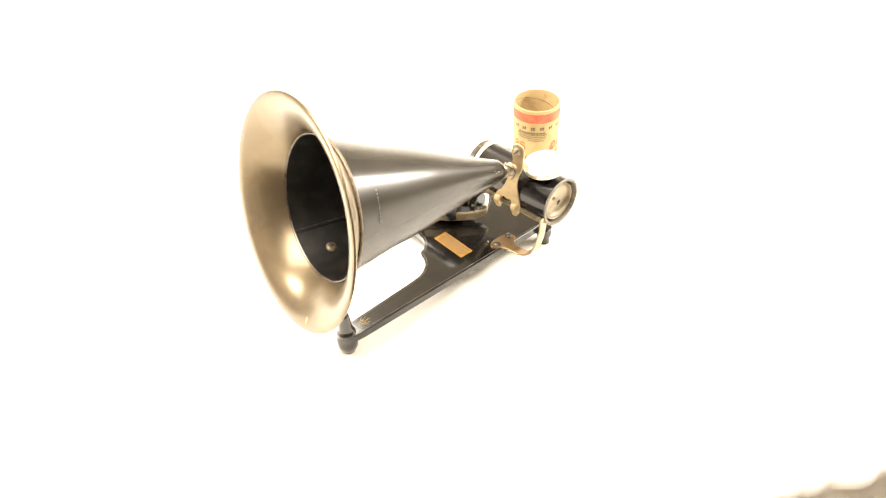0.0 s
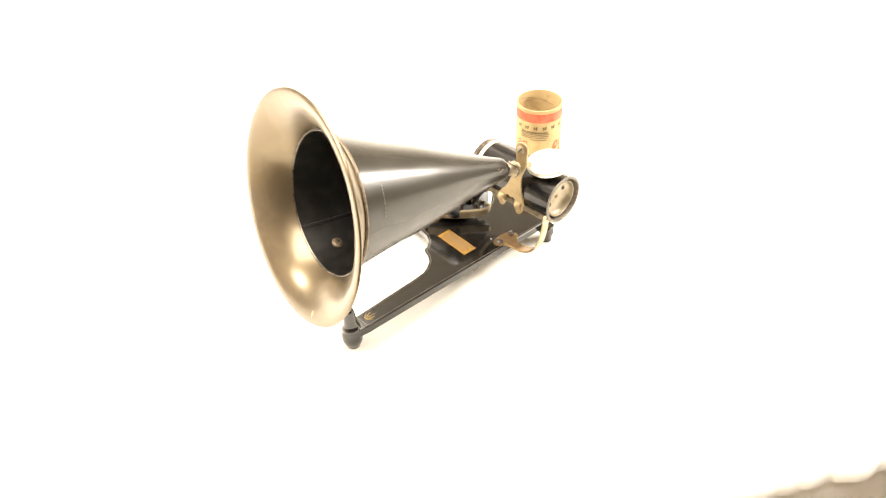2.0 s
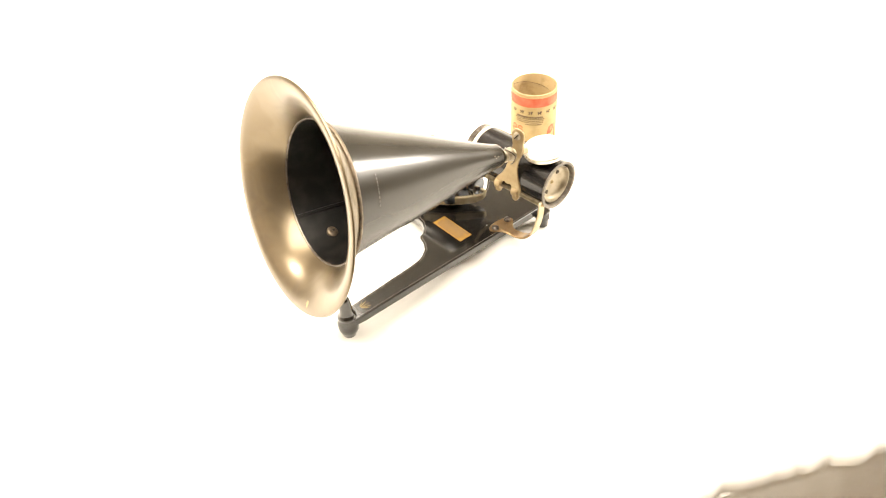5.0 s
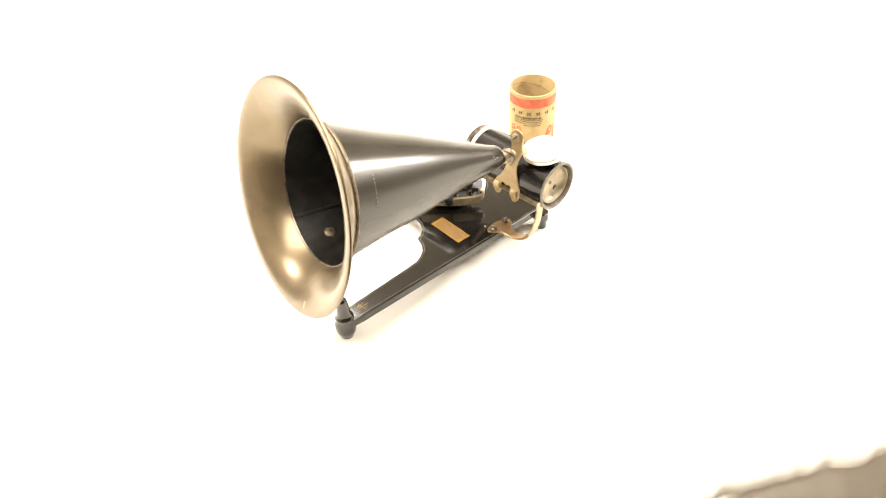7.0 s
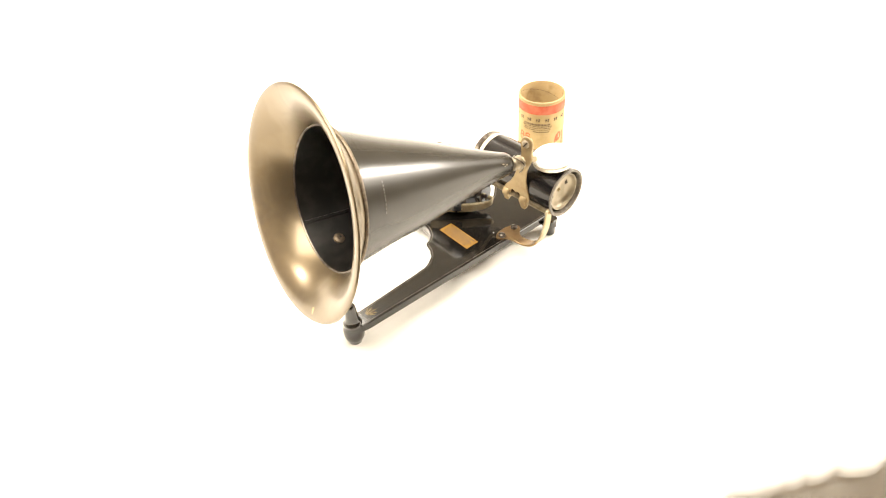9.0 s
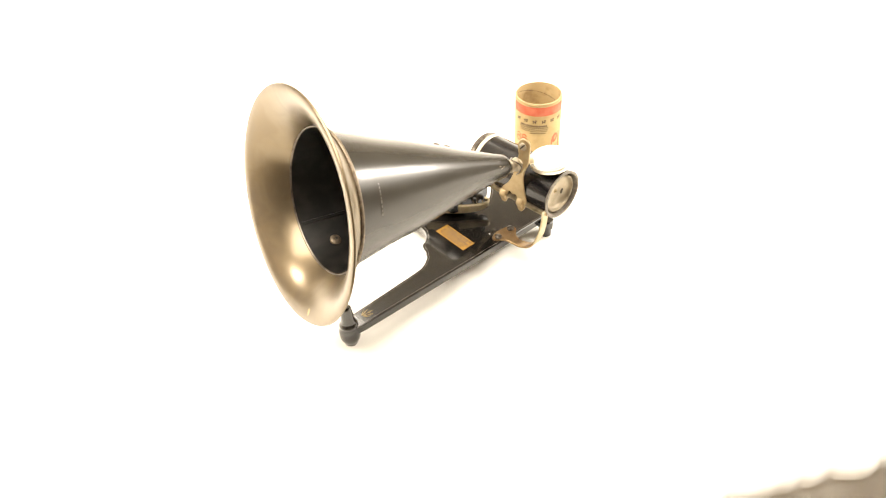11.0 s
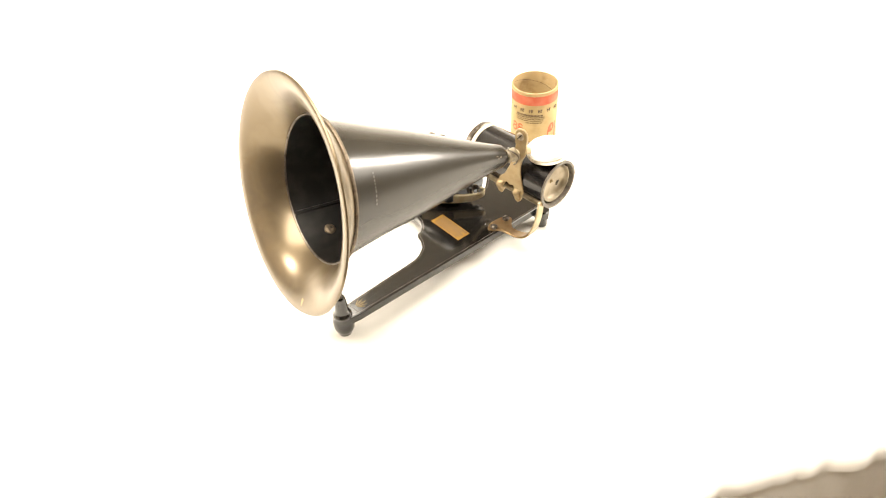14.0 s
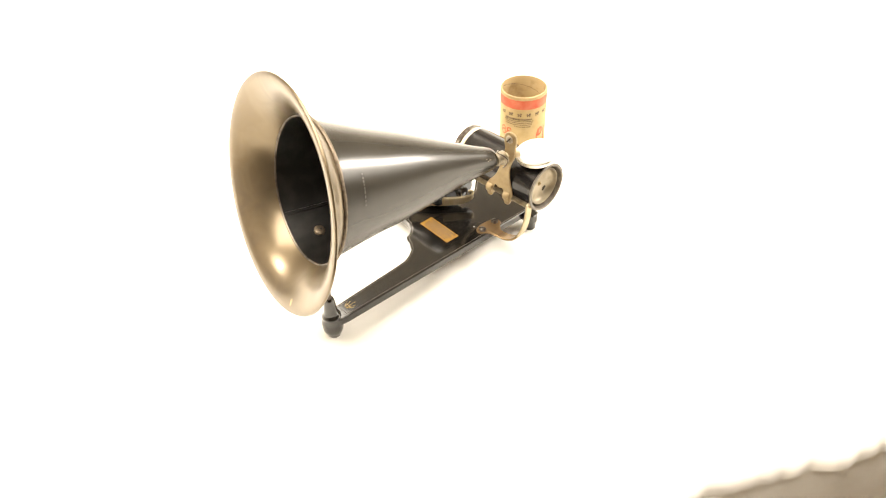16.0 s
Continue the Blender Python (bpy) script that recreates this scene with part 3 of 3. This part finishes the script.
def horn(ob):
    """Straight black horn with a flaring bell; built round the pivot on its support."""
    m = Matrix.Translation(-H_PIVOT) @ axes(H_BELL, -H_AXIS)   # z runs from the bell's lip to the small end
    out = [(0.0690, 0.0295), (0.0550, 0.0800), (0.0455, 0.1200), (0.0344, 0.1600), (0.0258, 0.1900), (0.0204, 0.2100), (0.0152, 0.2300), (0.0132, 0.2390), (0.0124, 0.2430), (0.0108, 0.2455), (0.0068, 0.2464), (0.0056, 0.2470), (0.0054, 0.2500)]
    cone = part("horn", lathe(out, m, 96), HORN_BLACK, ob, "straight black lacquered horn with a flared bell")
    cone.location = H_PIVOT
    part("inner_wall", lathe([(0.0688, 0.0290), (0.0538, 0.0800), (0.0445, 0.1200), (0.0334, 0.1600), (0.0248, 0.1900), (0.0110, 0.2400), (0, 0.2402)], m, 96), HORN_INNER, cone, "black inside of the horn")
    part("bell", lathe([(0.0690, 0.0320), (0.0701, 0.0296), (0.0721, 0.0259), (0.0757, 0.0207), (0.0806, 0.0148), (0.0873, 0.0083), (0.0952, 0.0027), (0.1031, -0.0008), (0.1088, -0.0018), (0.1108, -0.0015), (0.1117, -0.0002), (0.1109, 0.0011), (0.1088, 0.0009), (0.1031, 0.0008), (0.0955, 0.0040), (0.0879, 0.0094), (0.0811, 0.0159), (0.0763, 0.0216), (0.0728, 0.0264), (0.0712, 0.0301)], m, 128), BELL, cone, "wide flaring bell of aged brass")
    part("joint_ring", lathe([(0.0712, 0.0282), (0.0726, 0.0281), (0.0732, 0.0296), (0.0727, 0.0312), (0.0694, 0.0318)], m, 128), RIVET_METAL, cone, "brass ring between bell and horn")
    # a small highlight low on the lip, painted as a pale patch
    spot = Vector(mm(-53, -306, 107)) - H_PIVOT
    local = m.inverted() @ spot
    turn = math.atan2(local.y, local.x)
    bm = bmesh.new()
    ring = []
    for k in range(14):
        t = 2 * math.pi * k / 14
        rr = math.hypot(local.x, local.y) + 0.0034 * math.sin(t) * (1 + 0.3 * math.sin(t))
        zz = float(np.interp(rr, [0.0806, 0.0873, 0.0952, 0.1031, 0.1088], [0.0148, 0.0083, 0.0027, -0.0008, -0.0018])) - 0.00025
        aa = turn + 0.0019 * math.cos(t) * (1 - 0.4 * math.sin(t)) / rr
        ring.append(bm.verts.new(m @ Vector((rr * math.cos(aa), rr * math.sin(aa), zz))))
    hub = bm.verts.new(sum((v.co for v in ring), Vector()) / 14)
    for k in range(14):
        bm.faces.new((ring[k], ring[(k + 1) % 14], hub))
    part("painted_glint", bm, LIP_GLINT, cone, "small highlight painted as a pale patch on the lip")
    part("throat_edge", lathe([(0.0683, 0.0296), (0.0690, 0.0285), (0.0701, 0.0285), (0.0703, 0.0298)], m, 128), STEEL, cone)
    # lengthwise seam on the inner wall
    bm = bmesh.new()
    a0 = SEAM
    rows = []
    for r, z in ((0.0680, 0.0310), (0.0530, 0.0800), (0.0437, 0.1200), (0.0326, 0.1600)):
        for_da = [(-0.0020, 0.0006), (-0.0013, -0.0014), (0.0013, -0.0014), (0.0020, 0.0006)]
        rows.append([bm.verts.new(m @ Vector(((r + 0.0008 + dr) * math.cos(a0 + da / r), (r + 0.0008 + dr) * math.sin(a0 + da / r), z))) for da, dr in for_da])
    for a, b in zip(rows, rows[1:]):
        for k in range(3):
            bm.faces.new((a[k], a[k + 1], b[k + 1], b[k]))
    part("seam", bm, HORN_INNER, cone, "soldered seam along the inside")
    rivet = lathe([(0, 0.0021), (0.0030, 0.0019), (0.0052, 0.0012), (0.0064, 0.0002), (0.0064, -0.002)], axes(RIVET - H_PIVOT, RIVET_UP), 28)
    riv = part("rivet", rivet, RIVET_METAL, cone, "worn brass screw head inside the horn")
    part("slot", lathe([(0, 0.0023), (0.0013, 0.0022)], axes(RIVET - H_PIVOT, RIVET_UP), 10), HOLE_SHADE, riv)
    # faint transfer print round the outside near the bell
    rnd = random.Random(3)
    bm = bmesh.new()
    a, z, r = DECAL[0], 0.0545, 0.0690 - (0.0545 - 0.0295) * 0.2772 + 0.0004
    while a < DECAL[1]:
        w = rnd.uniform(0.02, 0.05)
        q = [m @ Vector(((r - zz * 0.2772) * math.cos(aa), (r - zz * 0.2772) * math.sin(aa), z + zz)) for aa, zz in ((a, 0), (a + w, 0), (a + w, 0.0016), (a, 0.0016))]
        bm.faces.new([bm.verts.new(p) for p in q])
        a += w + rnd.uniform(0.012, 0.03)
    part("print_line", bm, RUBBED, cone, "rubbed gold print", smooth=False)
    # lacquer chipped off near the small end
    rnd = random.Random(11)
    for a, z in ((2.62, 0.2335), (2.70, 0.2300), (2.55, 0.2275)):
        bm = bmesh.new()
        w, h2 = rnd.uniform(0.0005, 0.0009), rnd.uniform(0.0012, 0.0026)
        ring = []
        for k in range(9):
            t = 2 * math.pi * k / 9
            zz = z + h2 * math.sin(t) * rnd.uniform(0.6, 1.2)
            rr = np.interp(zz, [0.2100, 0.2300, 0.2390, 0.2430], [0.0204, 0.0152, 0.0132, 0.0124]) + 0.00012
            aa = a + w * math.cos(t) * rnd.uniform(0.6, 1.2) / rr
            ring.append(bm.verts.new(m @ Vector((rr * math.cos(aa), rr * math.sin(aa), zz))))
        bm.faces.new(ring)
        part("worn_chip", bm, THREAD, cone, "bare chip in the lacquer", smooth=False)
    return cone


RIVET = Vector(mm(-95.6, -236.0, 127.4))
RIVET_UP = (0.30, 0.19, 0.93)
SEAM = -0.860
DECAL = (2.44, 2.93)


# ---- the cardboard box ----
def cylinder_box():
    """An open cardboard tube that stands upside down behind the machine."""
    r, h = 0.0298, 0.1096
    ob = empty("cylinder_record_box", Matrix.Translation(mm(-152.9, 138.4, 0)), "open cream cardboard cylinder box with faded red print, standing upside down", "cardboard box")
    part("tube", lathe([(0, 0.0006), (r - 0.0008, 0.0006), (r, 0.0014), (r, h - 0.0006), (r - 0.0004, h), (r - 0.0016, h), (r - 0.0020, h - 0.0006), (r - 0.0020, 0.003), (0, 0.003)], None, 96), CARD, ob, "plain tan cardboard tube")

    def patch(name, a0, a1, z0, z1, mat, lift, parent, label="", bm=None, keep=False, ragged=0.0):
        bm = bm or bmesh.new()
        n = max(1, int(abs(a1 - a0) / 0.04))
        rr = r + lift
        top, bot = [], []
        for k in range(n + 1):
            a = a0 + (a1 - a0) * k / n
            j = ragged * (noise.noise((a * 9, z1 * 50, 2)) + 0.6 * noise.noise((a * 31, z1 * 50, 7))) if ragged else 0
            top.append(bm.verts.new((rr * math.cos(a), rr * math.sin(a), z1 + j)))
            bot.append(bm.verts.new((rr * math.cos(a), rr * math.sin(a), z0)))
        for k in range(n):
            bm.faces.new((bot[k], bot[k + 1], top[k + 1], top[k]))
        return bm if keep else part(name, bm, mat, parent, label)

    two = 2 * math.pi
    label = patch("label", 0, two, 0.002, 0.1080, PAPER, 0.00025, ob, "aged cream paper label", ragged=0.0013)
    patch("red_band", 0, two, 0.0925, 0.1052, RED, 0.0004, label, "faded red band", ragged=0.0003)
    face = radians(-53)           # the side that looks at the camera
    rnd = random.Random(8)
    for k in range(-5, 7):
        bm = bmesh.new()
        a = face + 0.39 * k - 0.09
        for da, z0, z1, w in ((0, 0.0836, 0.0844, 0.12), (-0.05, 0.0842, 0.0862, 0.07), (0.055, 0.0846, 0.0868, 0.08), (0.045, 0.0822, 0.0840, 0.06), (-0.055, 0.0820, 0.0834, 0.05)):
            patch("", a + da - w / 2, a + da + w / 2, z0, z1, None, 0.0005, None, bm=bm, keep=True)
        part("note_mark", bm, INK, label, "small black ornament", smooth=False)
    for z, h2, a0, a1, big in ((0.0792, 0.0026, -0.74, 0.44, True), (0.0757, 0.0011, -0.80, 0.46, False), (0.0731, 0.0010, -0.74, 0.44, False), (0.0706, 0.0010, -0.76, 0.40, False), (0.0678, 0.0013, -0.3, 0.34, False)):
        bm = bmesh.new()
        a = face + a0
        while a < face + a1:
            w = rnd.uniform(0.035, 0.06) if big else rnd.uniform(0.03, 0.10)
            patch("", a, a + w, z - h2, z, None, 0.0005, None, bm=bm, keep=True)
            a += w + (0.018 if big else 0.022)
        part("print_line", bm, INK, label, "", smooth=False)
    def stroke(points, wide, lift):
        """A printed stroke of even width along points (angle, height) on the tube."""
        bm = bmesh.new()
        path = smooth_path([(a * r, z, 0) for a, z in points], 5)
        rows = []
        for k, q in enumerate(path):
            t = (path[min(k + 1, len(path) - 1)] - path[max(k - 1, 0)]).normalized()
            rows.append([bm.verts.new(((r + lift) * math.cos(u.x / r), (r + lift) * math.sin(u.x / r), u.y)) for u in (q + Vector((-t.y, t.x, 0)) * wide / 2, q - Vector((-t.y, t.x, 0)) * wide / 2)])
        for a, b in zip(rows, rows[1:]):
            bm.faces.new((a[0], a[1], b[1], b[0]))
        return part("red_numeral_bar", bm, RED, label)
    for k, a in enumerate((-0.86, -0.54)):
        for zc, size in ((0.0600, 0.0026), (0.0545, 0.0033)):
            stroke([(face + a + size / r * math.cos(t) * 1.1, zc + size * math.sin(t)) for t in [two * q / 9 for q in range(10 if k == 0 or zc < 0.058 else 7)]], 0.0016, 0.00045 + 0.00006 * k + (0.00003 if zc < 0.058 else 0))
    # big red emblem: a round head on a stem
    bm = bmesh.new()
    ca, cz = face + 0.88, 0.0560
    ring = [bm.verts.new(((r + 0.0005) * math.cos(ca + 0.17 * math.cos(t) + 0.05 * math.sin(t)), (r + 0.0005) * math.sin(ca + 0.17 * math.cos(t) + 0.05 * math.sin(t)), cz + 0.0066 * math.sin(t))) for t in [two * k / 24 for k in range(24)]]
    bm.faces.new(ring)
    part("red_emblem", bm, RED, label, "red printed oval", smooth=False)
    patch("red_emblem_stem", ca - 0.20, ca - 0.14, 0.036, 0.054, RED, 0.00052, label)
    patch("red_emblem_bar", ca + 0.22, ca + 0.30, 0.036, 0.062, RED, 0.00054, label)
    # the spiral joint inside
    pts = [((r - 0.0021) * math.cos(a), (r - 0.0021) * math.sin(a), 0.1048 - 0.0215 * k / 24) for k, a in enumerate([radians(203 - 172 * j / 24) for j in range(25)])]
    part("inner_seam", tube(pts, 0.00022, 5), INK, ob, "dark joint in the cardboard")


def crumbs():
    """Specks on the sheet beside the bed."""
    for x, y, z, s, mat, say in ((-46.9, -179.8, 0, 0.6, STEEL, "dark"), (-52.5, -67.8, 0, 0.8, STEEL, "dark"), (-47.8, -164.6, 0, 0.4, STEEL, "dark"), (-72.8, -39.4, 1000 * BED, 0.7, WHITE_PAINT, "pale")):
        c = part("crumb", lathe([(0, 0), (0.001 * s, 0.0002), (0.0009 * s, 0.0008 * s), (0, 0.001 * s)], Matrix.Translation(mm(x, y, z)) @ Matrix.Diagonal((1.5, 0.8, 1, 1)), 8), mat)
        tagged(c, "tiny %s speck lying on the %s" % (say, "black bed plate" if z else "white sheet"), "crumb", "specks of dirt")


table_cloth()
table()
room()
MACHINE = machine()
DRUM = mandrel(MACHINE)
RECORD = record()
CARRIAGE = carriage(MACHINE)
HORN = horn(MACHINE)
cylinder_box()
crumbs()


# ---- what moves ----
PHASE = [(0, -2.9), (0.5, -5.2), (1, -0.2), (1.5, 1.4), (2, 4.9), (2.5, 1.0), (3, 8.8), (3.5, 6.9), (4, 4.5), (6.5, 13.1), (7, 20.9), (7.5, -2.5), (8, -3.7), (8.5, 12.7), (9, 21.3), (11.5, 104.6), (12, 137.7), (12.5, 161.3), (13, 193.7), (13.5, 210.3), (14, 245.4), (14.5, 262.1), (15, 290.9), (15.5, 315.2), (16, 340.8)]


def spin(t):
    """The mandrel's turn in degrees: about 159 turns a minute, with a little drift."""
    for (a, p), (b, q) in zip(PHASE, PHASE[1:]):
        if t <= b:
            return -955.4 * t - 45.9 + p + (q - p) * (t - a) / (b - a)
    return -955.4 * t - 45.9 + PHASE[-1][1]


def motions():
    times = [k / 15 for k in range(241)]
    for thing in (DRUM, RECORD):
        walk(thing, [(t, Matrix.Translation((0, 0, AXIS)) @ Matrix.Rotation(radians(spin(t)), 4, "X")) for t in times])
    steps = [0, 4, 8, 12, 16]
    walk(CARRIAGE, [(t, pose(-0.0006 * (16 - t), 0, 0)) for t in steps])
    rows = []
    for t in steps:
        lag = 0.0006 * (16 - t)
        way = Vector((0.050 - lag, 0.250, 0))
        rows.append((t, pose(*(H_PIVOT - way.normalized() * (0.25495 - way.length)), 0, 0, math.degrees(math.atan(lag / 0.250)))))
    walk(HORN, rows)


motions()
